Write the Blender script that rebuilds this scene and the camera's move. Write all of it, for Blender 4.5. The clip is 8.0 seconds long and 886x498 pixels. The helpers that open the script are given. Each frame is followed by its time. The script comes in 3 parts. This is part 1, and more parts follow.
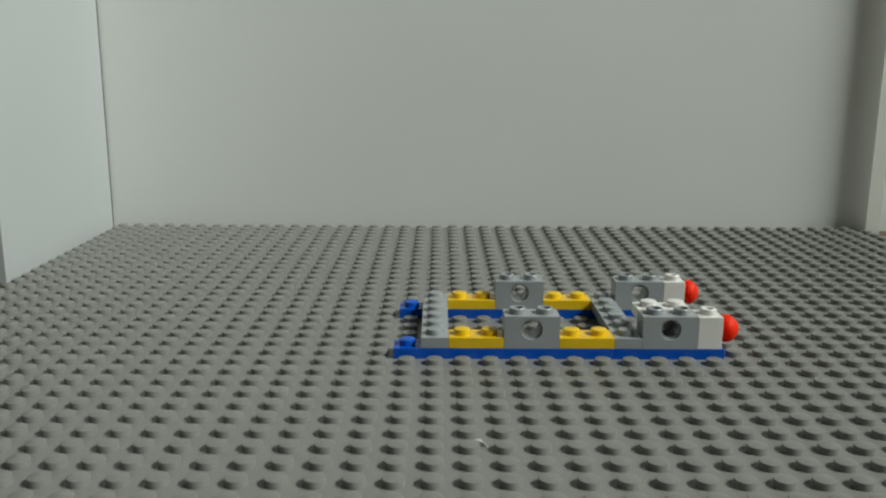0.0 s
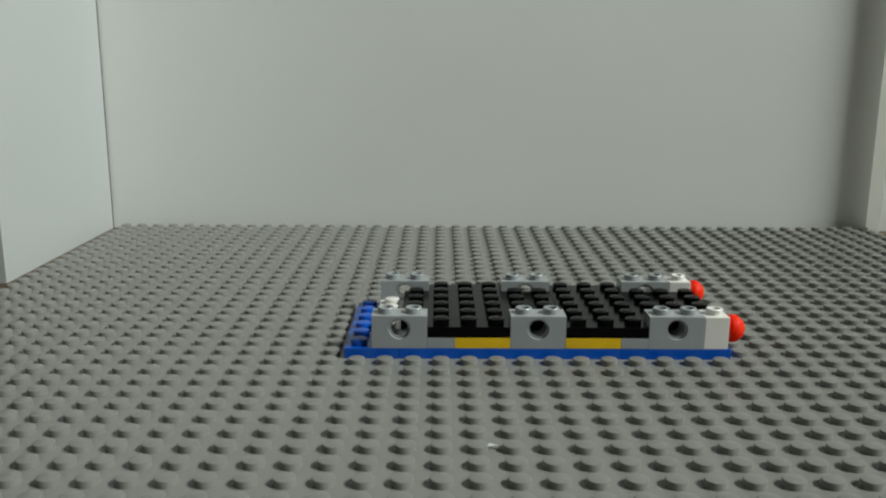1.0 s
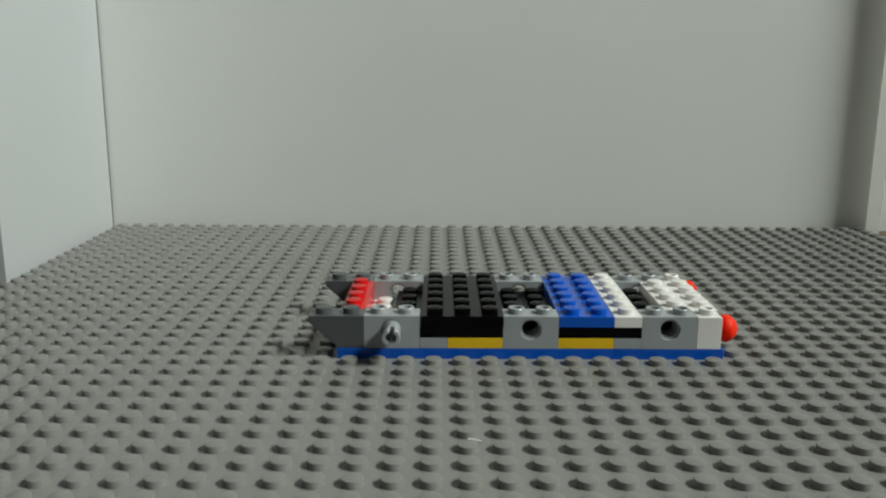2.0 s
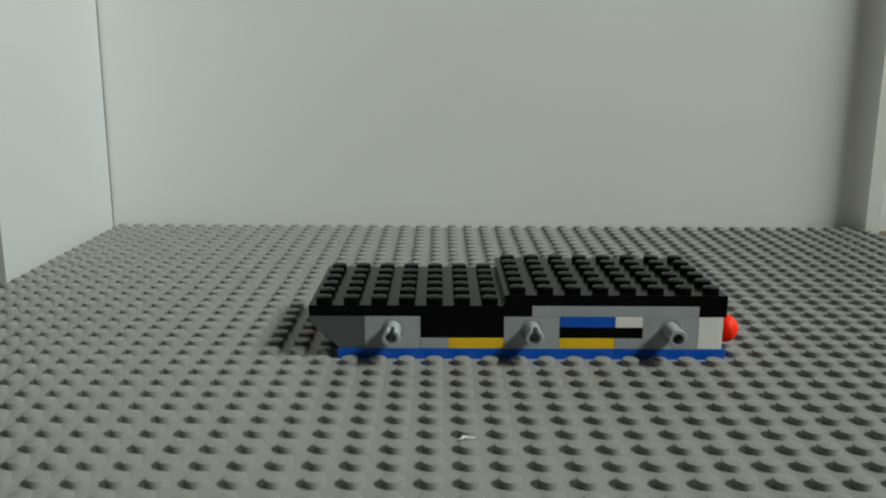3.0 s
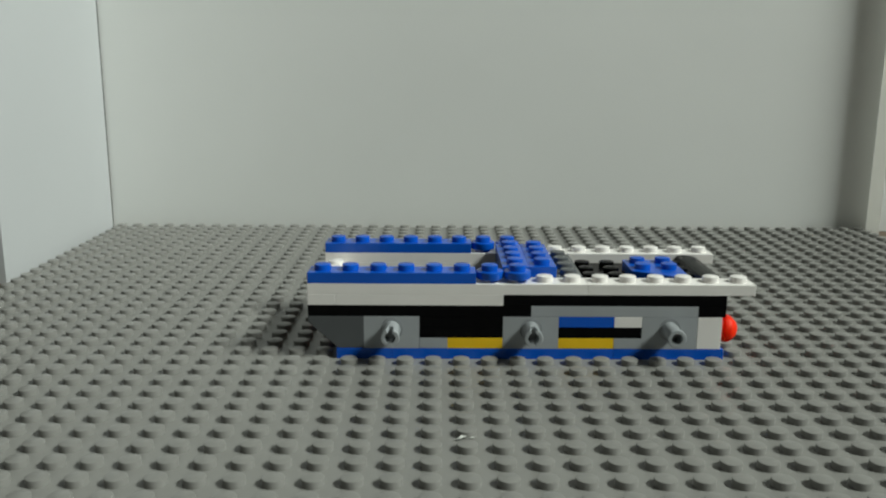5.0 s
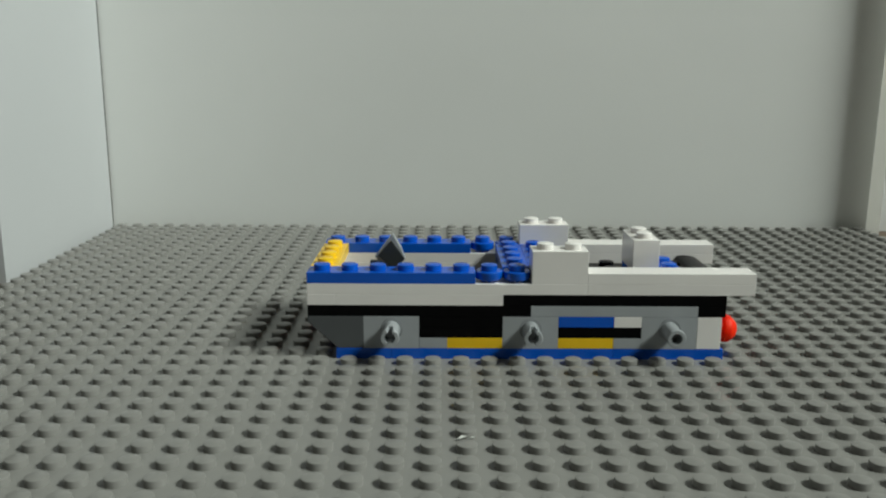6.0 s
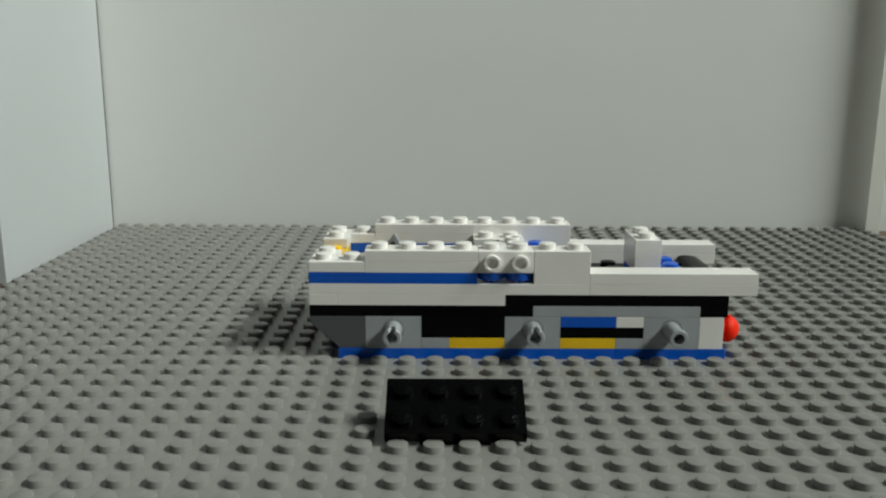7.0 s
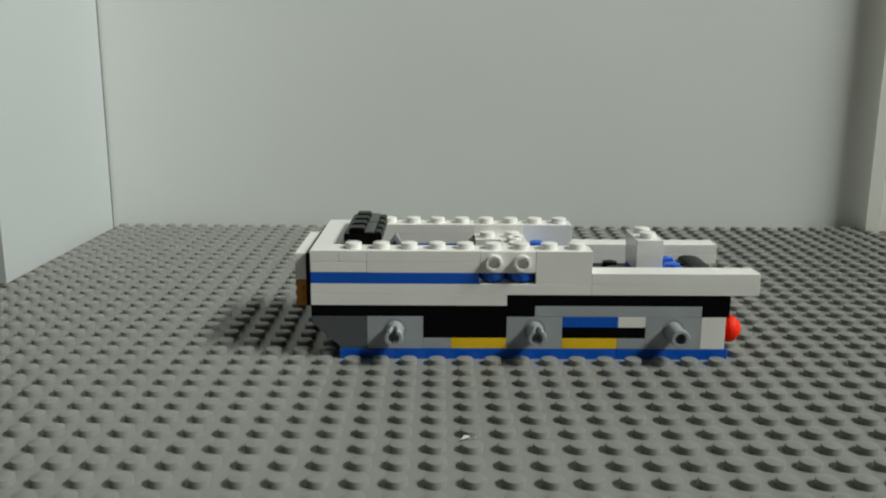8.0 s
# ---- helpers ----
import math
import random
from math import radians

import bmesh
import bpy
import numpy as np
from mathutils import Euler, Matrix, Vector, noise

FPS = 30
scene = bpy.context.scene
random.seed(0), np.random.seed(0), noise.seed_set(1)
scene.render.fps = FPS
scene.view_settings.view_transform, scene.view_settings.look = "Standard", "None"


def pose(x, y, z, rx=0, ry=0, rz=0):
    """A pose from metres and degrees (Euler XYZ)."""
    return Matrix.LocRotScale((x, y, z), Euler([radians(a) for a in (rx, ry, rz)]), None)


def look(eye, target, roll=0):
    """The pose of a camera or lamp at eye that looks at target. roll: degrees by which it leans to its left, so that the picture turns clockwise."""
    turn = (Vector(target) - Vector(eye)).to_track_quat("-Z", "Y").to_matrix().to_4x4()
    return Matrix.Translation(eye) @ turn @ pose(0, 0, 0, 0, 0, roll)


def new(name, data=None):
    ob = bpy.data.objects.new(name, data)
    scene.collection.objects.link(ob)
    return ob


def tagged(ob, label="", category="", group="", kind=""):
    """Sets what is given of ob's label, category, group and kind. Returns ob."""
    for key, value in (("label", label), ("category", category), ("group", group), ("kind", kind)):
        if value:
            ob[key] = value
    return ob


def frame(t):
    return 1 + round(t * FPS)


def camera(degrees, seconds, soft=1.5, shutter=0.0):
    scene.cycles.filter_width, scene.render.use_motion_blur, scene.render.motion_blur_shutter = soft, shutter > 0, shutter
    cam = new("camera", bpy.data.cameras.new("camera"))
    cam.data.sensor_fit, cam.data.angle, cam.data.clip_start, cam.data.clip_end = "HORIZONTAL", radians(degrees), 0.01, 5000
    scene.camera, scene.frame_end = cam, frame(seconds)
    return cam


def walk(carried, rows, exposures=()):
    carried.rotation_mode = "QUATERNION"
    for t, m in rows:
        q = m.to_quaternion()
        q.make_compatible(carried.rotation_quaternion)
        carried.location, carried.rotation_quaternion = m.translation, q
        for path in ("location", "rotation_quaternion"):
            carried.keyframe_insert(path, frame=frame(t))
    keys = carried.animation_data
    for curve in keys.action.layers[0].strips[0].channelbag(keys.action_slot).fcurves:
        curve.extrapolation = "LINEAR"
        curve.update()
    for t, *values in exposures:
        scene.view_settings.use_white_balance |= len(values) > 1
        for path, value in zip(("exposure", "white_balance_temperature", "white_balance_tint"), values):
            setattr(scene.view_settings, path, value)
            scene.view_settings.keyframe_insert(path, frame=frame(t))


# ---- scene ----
MM = 0.001
S = 8 * MM          # pitch of the studs
W = 3.2 * MM        # height of one plate
X0, Y0 = -25.62 * MM, 77.96 * MM   # front corner of the model's base on the baseplate

# ---- camera: it stands still ----
cam = camera(54.15, 8.0, soft=2.1)
STAND = pose(3.559 * MM, -160.435 * MM, 84.977 * MM, 77.604, -0.311, -0.193)
walk(cam, [(0.0, STAND), (8.0, STAND)], exposures=[(0.0, -0.22), (0.5, -0.14), (1.5, -0.16), (3.0, -0.08), (3.5, -0.16), (4.0, -0.11), (4.5, -0.05), (6.0, -0.1), (6.5, -0.14), (7.0, -0.13), (7.5, -0.22), (8.0, -0.12)])

# ---- daylight ----
world = bpy.data.worlds.new("sky")
scene.world = world
world.use_nodes = True
sky = world.node_tree.nodes.new("ShaderNodeTexSky")
sky.sky_type, sky.sun_disc = "NISHITA", False
sky.sun_elevation, sky.sun_rotation = radians(40), radians(120)
world.node_tree.links.new(sky.outputs[0], world.node_tree.nodes["Background"].inputs[0])
world.node_tree.nodes["Background"].inputs[1].default_value = 0.1

# the window's daylight, in its deep opening in the room's east wall
WALL_X, REVEAL, SILL, HEAD, WIN_Y = 1.20, 0.20, 1.02, 1.66, (-0.80, 0.0)
lamp = bpy.data.lights.new("window_light", "AREA")
lamp.shape, lamp.size, lamp.size_y, lamp.energy, lamp.color = "RECTANGLE", WIN_Y[1] - WIN_Y[0], HEAD - SILL, 102.0, (0.915, 1.0, 0.92)
lamp_ob = new("window_light", lamp)
lamp_ob.matrix_world = look((WALL_X + REVEAL, sum(WIN_Y) / 2, (SILL + HEAD) / 2), (0, sum(WIN_Y) / 2, (SILL + HEAD) / 2))


# ---- materials ----
def material(name):
    m = bpy.data.materials.new(name)
    m.use_nodes = True
    return m, m.node_tree.nodes, m.node_tree.links, m.node_tree.nodes["Principled BSDF"]


def plastic(name, colour, rough=0.24, wear=0.10, relief=0.012, ior=1.47, glow=0.0, grain=1400, depth=0.0001):
    """Moulded plastic: slight unevenness in tone, handling marks in the gloss, very fine relief."""
    m, n, l, b = material(name)
    co = n.new("ShaderNodeTexCoord")
    info = n.new("ShaderNodeObjectInfo")
    big = n.new("ShaderNodeTexNoise")
    big.inputs["Scale"].default_value, big.inputs["Detail"].default_value = 90, 4
    fine = n.new("ShaderNodeTexNoise")
    fine.inputs["Scale"].default_value, fine.inputs["Detail"].default_value = grain, 3
    for t in (big, fine):
        l.new(co.outputs["Object"], t.inputs["Vector"])
    add = n.new("ShaderNodeMath")
    add.operation = "MULTIPLY_ADD"
    l.new(info.outputs["Random"], add.inputs[0])
    add.inputs[1].default_value = 0.35
    l.new(big.outputs["Fac"], add.inputs[2])
    ramp = n.new("ShaderNodeValToRGB")
    ramp.color_ramp.elements[0].position, ramp.color_ramp.elements[1].position = 0.30, 0.95
    ramp.color_ramp.elements[0].color = (*[c * (1 - wear) for c in colour], 1)
    ramp.color_ramp.elements[1].color = (*[min(1, c * (1 + wear * 0.6)) for c in colour], 1)
    l.new(add.outputs[0], ramp.inputs[0])
    l.new(ramp.outputs[0], b.inputs["Base Color"])
    mr = n.new("ShaderNodeMapRange")
    mr.inputs["To Min"].default_value, mr.inputs["To Max"].default_value = rough * 0.88, rough * 1.2
    l.new(fine.outputs["Fac"], mr.inputs["Value"])
    l.new(mr.outputs[0], b.inputs["Roughness"])
    bump = n.new("ShaderNodeBump")
    bump.inputs["Strength"].default_value, bump.inputs["Distance"].default_value = relief, depth
    l.new(fine.outputs["Fac"], bump.inputs["Height"])
    l.new(bump.outputs[0], b.inputs["Normal"])
    b.inputs["IOR"].default_value = ior
    if glow:      # light scatters inside the clear plastic
        b.inputs["Subsurface Weight"].default_value, b.inputs["Subsurface Scale"].default_value = glow, 0.004
    return m


def board(name, colour, scale=9.0):
    """Matt card: faint cloudy tone and paper tooth."""
    m, n, l, b = material(name)
    co = n.new("ShaderNodeTexCoord")
    big = n.new("ShaderNodeTexNoise")
    big.inputs["Scale"].default_value, big.inputs["Detail"].default_value = scale, 5
    tooth = n.new("ShaderNodeTexNoise")
    tooth.inputs["Scale"].default_value = 900
    for t in (big, tooth):
        l.new(co.outputs["Object"], t.inputs["Vector"])
    ramp = n.new("ShaderNodeValToRGB")
    ramp.color_ramp.elements[0].position, ramp.color_ramp.elements[1].position = 0.3, 0.75
    ramp.color_ramp.elements[0].color = (*[c * 0.95 for c in colour], 1)
    ramp.color_ramp.elements[1].color = (*colour, 1)
    l.new(big.outputs["Fac"], ramp.inputs[0])
    l.new(ramp.outputs[0], b.inputs["Base Color"])
    b.inputs["Roughness"].default_value = 0.7
    bump = n.new("ShaderNodeBump")
    bump.inputs["Strength"].default_value, bump.inputs["Distance"].default_value = 0.15, 0.0002
    l.new(tooth.outputs["Fac"], bump.inputs["Height"])
    l.new(bump.outputs[0], b.inputs["Normal"])
    return m


def wood(name):
    m, n, l, b = material(name)
    co = n.new("ShaderNodeTexCoord")
    mp = n.new("ShaderNodeMapping")
    mp.inputs["Scale"].default_value = (2, 40, 40)
    l.new(co.outputs["Object"], mp.inputs["Vector"])
    grain = n.new("ShaderNodeTexNoise")
    grain.inputs["Scale"].default_value, grain.inputs["Detail"].default_value = 3, 8
    l.new(mp.outputs[0], grain.inputs["Vector"])
    ramp = n.new("ShaderNodeValToRGB")
    ramp.color_ramp.elements[0].color, ramp.color_ramp.elements[1].color = (0.06, 0.035, 0.02, 1), (0.13, 0.08, 0.045, 1)
    l.new(grain.outputs["Fac"], ramp.inputs[0])
    l.new(ramp.outputs[0], b.inputs["Base Color"])
    b.inputs["Roughness"].default_value = 0.45
    return m


COLOURS = {     # base colour and finish of each plastic
    "blue": dict(colour=(0.001, 0.088, 0.52)),
    "yellow": dict(colour=(0.87, 0.54, 0.012)),
    "red": dict(colour=(0.62, 0.008, 0.008)),
    "grey": dict(colour=(0.33, 0.345, 0.36)),
    "dark grey": dict(colour=(0.085, 0.09, 0.095)),
    "black": dict(colour=(0.002, 0.002, 0.0023), rough=0.2, wear=0.2, ior=1.2),
    "white": dict(colour=(0.82, 0.783, 0.758), wear=0.04),
    "matt black": dict(colour=(0.0025, 0.0027, 0.0025), rough=0.22, ior=1.13),
    "charcoal": dict(colour=(0.035, 0.038, 0.036), rough=0.3),
    "orange": dict(colour=(0.50, 0.19, 0.016)),
    "clear red": dict(colour=(1.0, 0.03, 0.004), rough=0.5, wear=0.02, glow=1.0, ior=1.3),
}
MAT = {k: plastic(k.replace(" ", "_") + "_plastic", **v) for k, v in COLOURS.items()}
# black studs carry raised marks that break up their gloss
MAT_STUD = {k: plastic(k.replace(" ", "_") + "_stud_plastic", relief=0.5, grain=700, depth=0.0007, **COLOURS[k]) if "black" in k else MAT[k] for k in COLOURS}
MAT_PLATE = plastic("baseplate_plastic", (0.226, 0.221, 0.208), rough=0.33, wear=0.06, ior=1.47)
MAT_CARD = board("white_card", (0.745, 0.75, 0.735))
# white card too, its colour darkened to offset the window light it faces
MAT_SIDE_CARD = board("dimmed_white_card", (0.46, 0.468, 0.478))
MAT_PAPER = board("thin_white_paper", (0.8, 0.8, 0.78))
let = MAT_PAPER.node_tree.nodes.new("ShaderNodeBsdfTranslucent")      # daylight shows through the thin sheet
let.inputs["Color"].default_value = (0.9, 0.89, 0.86, 1)
blend = MAT_PAPER.node_tree.nodes.new("ShaderNodeMixShader")
blend.inputs[0].default_value = 0.6
MAT_PAPER.node_tree.links.new(MAT_PAPER.node_tree.nodes["Principled BSDF"].outputs[0], blend.inputs[1])
MAT_PAPER.node_tree.links.new(let.outputs[0], blend.inputs[2])
MAT_PAPER.node_tree.links.new(blend.outputs[0], MAT_PAPER.node_tree.nodes["Material Output"].inputs[0])
MAT_WALL = board("painted_plaster", (0.09, 0.09, 0.085), 3.0)
MAT_TABLE = wood("table_wood")
MAT_LINT = board("lint_fibre", (0.6, 0.6, 0.57))
MAT_CORE = board("card_core", (0.45, 0.44, 0.42))


# ---- mesh helpers ----
def mesh_from(bm, name, mat, smooth=False):
    bmesh.ops.recalc_face_normals(bm, faces=bm.faces)
    me = bpy.data.meshes.new(name)
    bm.to_mesh(me)
    bm.free()
    me.materials.append(mat)
    if smooth:
        me.polygons.foreach_set("use_smooth", [True] * len(me.polygons))
        me.set_sharp_from_angle(angle=radians(35))
    return me


def part(name, bm, mat, parent, label="", smooth=False):
    ob = new(name, mesh_from(bm, name, mat, smooth))
    ob.parent = parent
    return tagged(ob, label)


def box(bm, x0, x1, y0, y1, z0, z1, bevel=0.0):
    """A block with bevelled edges."""
    tmp = bmesh.new()
    bmesh.ops.create_cube(tmp, size=1)
    for v in tmp.verts:
        v.co = Vector(((x0 + x1) / 2 + v.co.x * (x1 - x0), (y0 + y1) / 2 + v.co.y * (y1 - y0), (z0 + z1) / 2 + v.co.z * (z1 - z0)))
    if bevel:
        bmesh.ops.bevel(tmp, geom=tmp.edges[:], offset=bevel, segments=1, affect="EDGES")
    join(bm, tmp)
    return bm


def join(bm, tmp):
    old = {}
    for v in tmp.verts:
        old[v] = bm.verts.new(v.co)
    for f in tmp.faces:
        bm.faces.new([old[v] for v in f.verts])
    tmp.free()


def lathe(bm, profile, n=20, m=Matrix()):
    """Turns a profile of (radius, height) round the z axis; a radius of 0 closes it."""
    rings = []
    for r, z in profile:
        if r == 0:
            rings.append([bm.verts.new(m @ Vector((0, 0, z)))])
        else:
            rings.append([bm.verts.new(m @ Vector((r * math.cos(2 * math.pi * k / n), r * math.sin(2 * math.pi * k / n), z))) for k in range(n)])
    for a, b in zip(rings, rings[1:]):
        for k in range(n):
            q = [a[k % len(a)], a[(k + 1) % n % len(a)], b[(k + 1) % n % len(b)], b[k % len(b)]]
            q = list(dict.fromkeys(q))
            if len(q) > 2:
                bm.faces.new(q)
    return bm


def prism(bm, outline, y0, y1, bevel=0.0):
    """An outline in the x-z plane, drawn out from y0 to y1."""
    tmp = bmesh.new()
    a = [tmp.verts.new((x, y0, z)) for x, z in outline]
    b = [tmp.verts.new((x, y1, z)) for x, z in outline]
    tmp.faces.new(a)
    tmp.faces.new(b[::-1])
    for k in range(len(a)):
        tmp.faces.new((a[k], a[(k + 1) % len(a)], b[(k + 1) % len(a)], b[k]))
    if bevel:
        bmesh.ops.recalc_face_normals(tmp, faces=tmp.faces)
        bmesh.ops.bevel(tmp, geom=tmp.edges[:], offset=bevel, segments=2, profile=0.6, affect="EDGES")
    join(bm, tmp)
    return bm


STUD_PROFILE = ((2.4 * MM, -0.15 * MM), (2.4 * MM, 1.45 * MM), (2.33 * MM, 1.62 * MM), (2.15 * MM, 1.7 * MM), (1.6 * MM, 1.66 * MM), (1.3 * MM, 1.8 * MM), (0.7 * MM, 1.86 * MM), (0, 1.86 * MM))
LOW_PROFILE = ((2.4 * MM, -0.15 * MM), (2.4 * MM, 1.45 * MM), (2.32 * MM, 1.62 * MM), (2.1 * MM, 1.7 * MM), (1.5 * MM, 1.7 * MM), (1.2 * MM, 1.77 * MM), (0, 1.78 * MM))
HOLLOW_PROFILE = ((2.4 * MM, -0.15 * MM), (2.4 * MM, 1.5 * MM), (2.25 * MM, 1.7 * MM), (1.65 * MM, 1.7 * MM), (1.6 * MM, 1.6 * MM), (1.6 * MM, 0.2 * MM), (0, 0.2 * MM))
STUD_MESH, HOLLOW_MESH = {}, {}


def stud_mesh(colour, hollow=False):
    store = HOLLOW_MESH if hollow else STUD_MESH
    if colour not in store:
        store[colour] = mesh_from(lathe(bmesh.new(), HOLLOW_PROFILE if hollow else STUD_PROFILE, 20), "stud", MAT_STUD[colour], True)
    return store[colour]


def add_stud(parent, x, y, z, colour, turn=(0, 0, 0), hollow=False):
    ob = new("stud", stud_mesh(colour, hollow))
    ob.parent = parent
    ob.matrix_basis = pose(x, y, z, *turn)
    return ob


# ---- the pieces: each records where and when it comes into the model ----
PIECES = []     # (object, seat in the model, seconds at which it is set down, seconds at which it is taken away)
GAP = 0.022 * MM
GROUP = "pieces of the toy vehicle"


def seat(u, v, w, rx=0, ry=0, rz=0):
    return pose(X0 + u * S, Y0 + v * S, w * W, rx, ry, rz)


def record(ob, m, t, gone=None):
    ob.matrix_basis = m
    PIECES.append((ob, m, t, gone))
    return ob


def words(n, m):
    names = ("", "one", "two", "three", "four", "five", "six", "seven", "eight", "nine", "ten")
    return "%s by %s" % (names[min(n, m)], names[max(n, m)])


def block(t, colour, u, v, w, nu, nv, nw=1, studs=True, where="", kind="", gone=None, hollow=False):
    """A plate, a brick or, without studs, a tile, nu by nv studs and nw plates high."""
    kind = kind or ("tile" if studs is False else "brick" if nw > 1 else "plate")
    bm = bmesh.new()
    z1 = nw * W - 0.01 * MM
    box(bm, GAP - nu * S / 2, nu * S / 2 - GAP, GAP - nv * S / 2, nv * S / 2 - GAP, 0, z1, 0.1 * MM)
    ob = new(kind, mesh_from(bm, kind, MAT[colour]))
    label = "%s %s %s, %s" % (colour, words(nu, nv), kind, where or "in the vehicle's body")
    if kind == "tile":
        label = "smooth %s tile, %s" % (colour, where or "on the deck")
    tagged(ob, label, "toy " + kind, GROUP)
    if studs is True:
        studs = [(i, j) for i in range(nu) for j in range(nv)]
    for i, j in studs or ():
        add_stud(ob, (i + 0.5 - nu / 2) * S, (j + 0.5 - nv / 2) * S, z1, colour, hollow=hollow)
    return record(ob, seat(u + nu / 2, v + nv / 2, w), t, gone)


def pin_brick(t, u, v, w, where):
    """A grey brick of one by two studs with a counterbored hole through it from front to back."""
    bm = bmesh.new()
    n, cz = 32, 5.75 * MM
    hx, hy, h = S - GAP, S / 2 - GAP, 3 * W - 0.01 * MM
    angles = sorted({round(2 * math.pi * k / n, 6) for k in range(n)} |
                    {round(math.atan2(z - cz, x) % (2 * math.pi), 6) for x in (-hx, hx) for z in (0, h)})
    def edge(a):
        c, s = math.cos(a), math.sin(a)
        k = min((hx / abs(c)) if abs(c) > 1e-9 else 1e9, ((h - cz) / s) if s > 1e-9 else 1e9, (cz / -s) if s < -1e-9 else 1e9)
        return c * k, cz + s * k
    loops = []
    for y, r in ((-hy, None), (-hy, 3.1 * MM), (-hy + 0.9 * MM, 3.0 * MM), (-hy + 0.9 * MM, 2.45 * MM),
                 (hy - 0.9 * MM, 2.45 * MM), (hy - 0.9 * MM, 3.0 * MM), (hy, 3.1 * MM), (hy, None)):
        ring = []
        for a in angles:
            x, z = edge(a) if r is None else (r * math.cos(a), cz + r * math.sin(a))
            ring.append(bm.verts.new((x, y, z)))
        loops.append(ring)
    loops.append(loops[0])
    for a, b in zip(loops, loops[1:]):
        for k in range(len(angles)):
            j = (k + 1) % len(angles)
            bm.faces.new((a[k], a[j], b[j], b[k]))
    ob = new("pin_brick", mesh_from(bm, "pin_brick", MAT["grey"], True))
    tagged(ob, "light grey brick with a pin hole, " + where, "toy brick", GROUP)
    for i in (-0.5, 0.5):
        add_stud(ob, i * S, 0, h, "grey", hollow=True)
    return record(ob, seat(u + 1, v + 0.5, w), t)


def axle_pin(t, u, v, w, toward, slotted, where):
    """A pin that stands out from a pin brick's hole: collar, hollow end, and a slot across it."""
    ob = tagged(new("axle_pin"), "light grey %s pin in a brick, %s" % ("slotted" if slotted else "round-ended", where), "toy pin", GROUP)
    bm = bmesh.new()
    n, r, bore, long = 28, 2.42 * MM, 1.55 * MM, 8.4 * MM
    rows = []
    for k in range(n):
        a = 2 * math.pi * k / n
        open_end = slotted and abs(math.sin(a)) > 0.955
        e = long - (3.4 * MM if open_end else 0)
        prof = [(r, -7 * MM), (r, e - 1.2 * MM), (r + 0.22 * MM, e - 0.9 * MM), (r + 0.22 * MM, e - 0.3 * MM), (r, e), (bore, e), (bore, min(e, long - 4.5 * MM)), (0.05 * MM, long - 4.6 * MM)]
        rows.append([bm.verts.new((p * math.cos(a), p * math.sin(a), z)) for p, z in prof])
    for k in range(n):
        a, b = rows[k], rows[(k + 1) % n]
        for i in range(len(a) - 1):
            bm.faces.new((a[i], a[i + 1], b[i + 1], b[i]))
    part("shank", bm, MAT["grey"], ob, smooth=True)
    part("collar", lathe(bmesh.new(), ((2.45 * MM, -0.75 * MM), (2.95 * MM, -0.75 * MM), (2.95 * MM, -0.05 * MM), (2.45 * MM, -0.05 * MM)), 28), MAT["grey"], ob, smooth=True)
    m = pose(X0 + u * S, Y0 + v * S, w * W + 5.75 * MM, 90 * toward)
    return record(ob, m, t)


def lamp_brick(t, u, v, w, where):
    """A white brick of one stud with a clear red round lens on its end."""
    h = 3 * W - 0.01 * MM
    body = new("lamp_brick", mesh_from(box(bmesh.new(), GAP - S / 2, S / 2 - 1.0 * MM, GAP - S / 2, S / 2 - GAP, 0, h, 0.13 * MM), "lamp_brick", MAT["white"]))
    tagged(body, "white one-stud lamp brick, " + where, "toy brick", GROUP)
    add_stud(body, -0.4 * MM, 0, h, "white", hollow=True)
    record(body, seat(u + 0.5, v + 0.5, w), t)
    lens = ((0, -0.2), (3.3, -0.2), (3.4, 0.5), (3.95, 0.6), (4.05, 0.9), (4.05, 1.9), (3.85, 2.5), (3.35, 3.2), (2.7, 3.8), (2.3, 4.25), (1.8, 4.5), (1.1, 4.55), (0, 4.55))
    bm = lathe(bmesh.new(), [(r * MM, z * MM) for r, z in lens], 32)
    ob = new("tail_lamp", mesh_from(bm, "tail_lamp", MAT["clear red"], True))
    tagged(ob, "clear red-orange round tail lamp, " + where, "toy lamp", GROUP)
    record(ob, pose(X0 + (u + 1) * S - 0.25 * MM, Y0 + (v + 0.5) * S, w * W + 5.2 * MM, 0, 90, 0), t)


def round_plate(t, colour, u, v, w, where):
    bm = lathe(bmesh.new(), ((0, 0), (2.4 * MM, 0), (2.4 * MM, 0.8 * MM), (3.8 * MM, 0.9 * MM), (3.9 * MM, 1.1 * MM), (3.9 * MM, 3.0 * MM), (3.7 * MM, 3.19 * MM), (0, 3.19 * MM)), 28)
    ob = new("round_plate", mesh_from(bm, "round_plate", MAT[colour], True))
    tagged(ob, "small round %s plate with one stud, %s" % (colour, where), "toy plate", GROUP)
    add_stud(ob, 0, 0, 3.19 * MM, colour)
    return record(ob, seat(u + 0.5, v + 0.5, w), t)


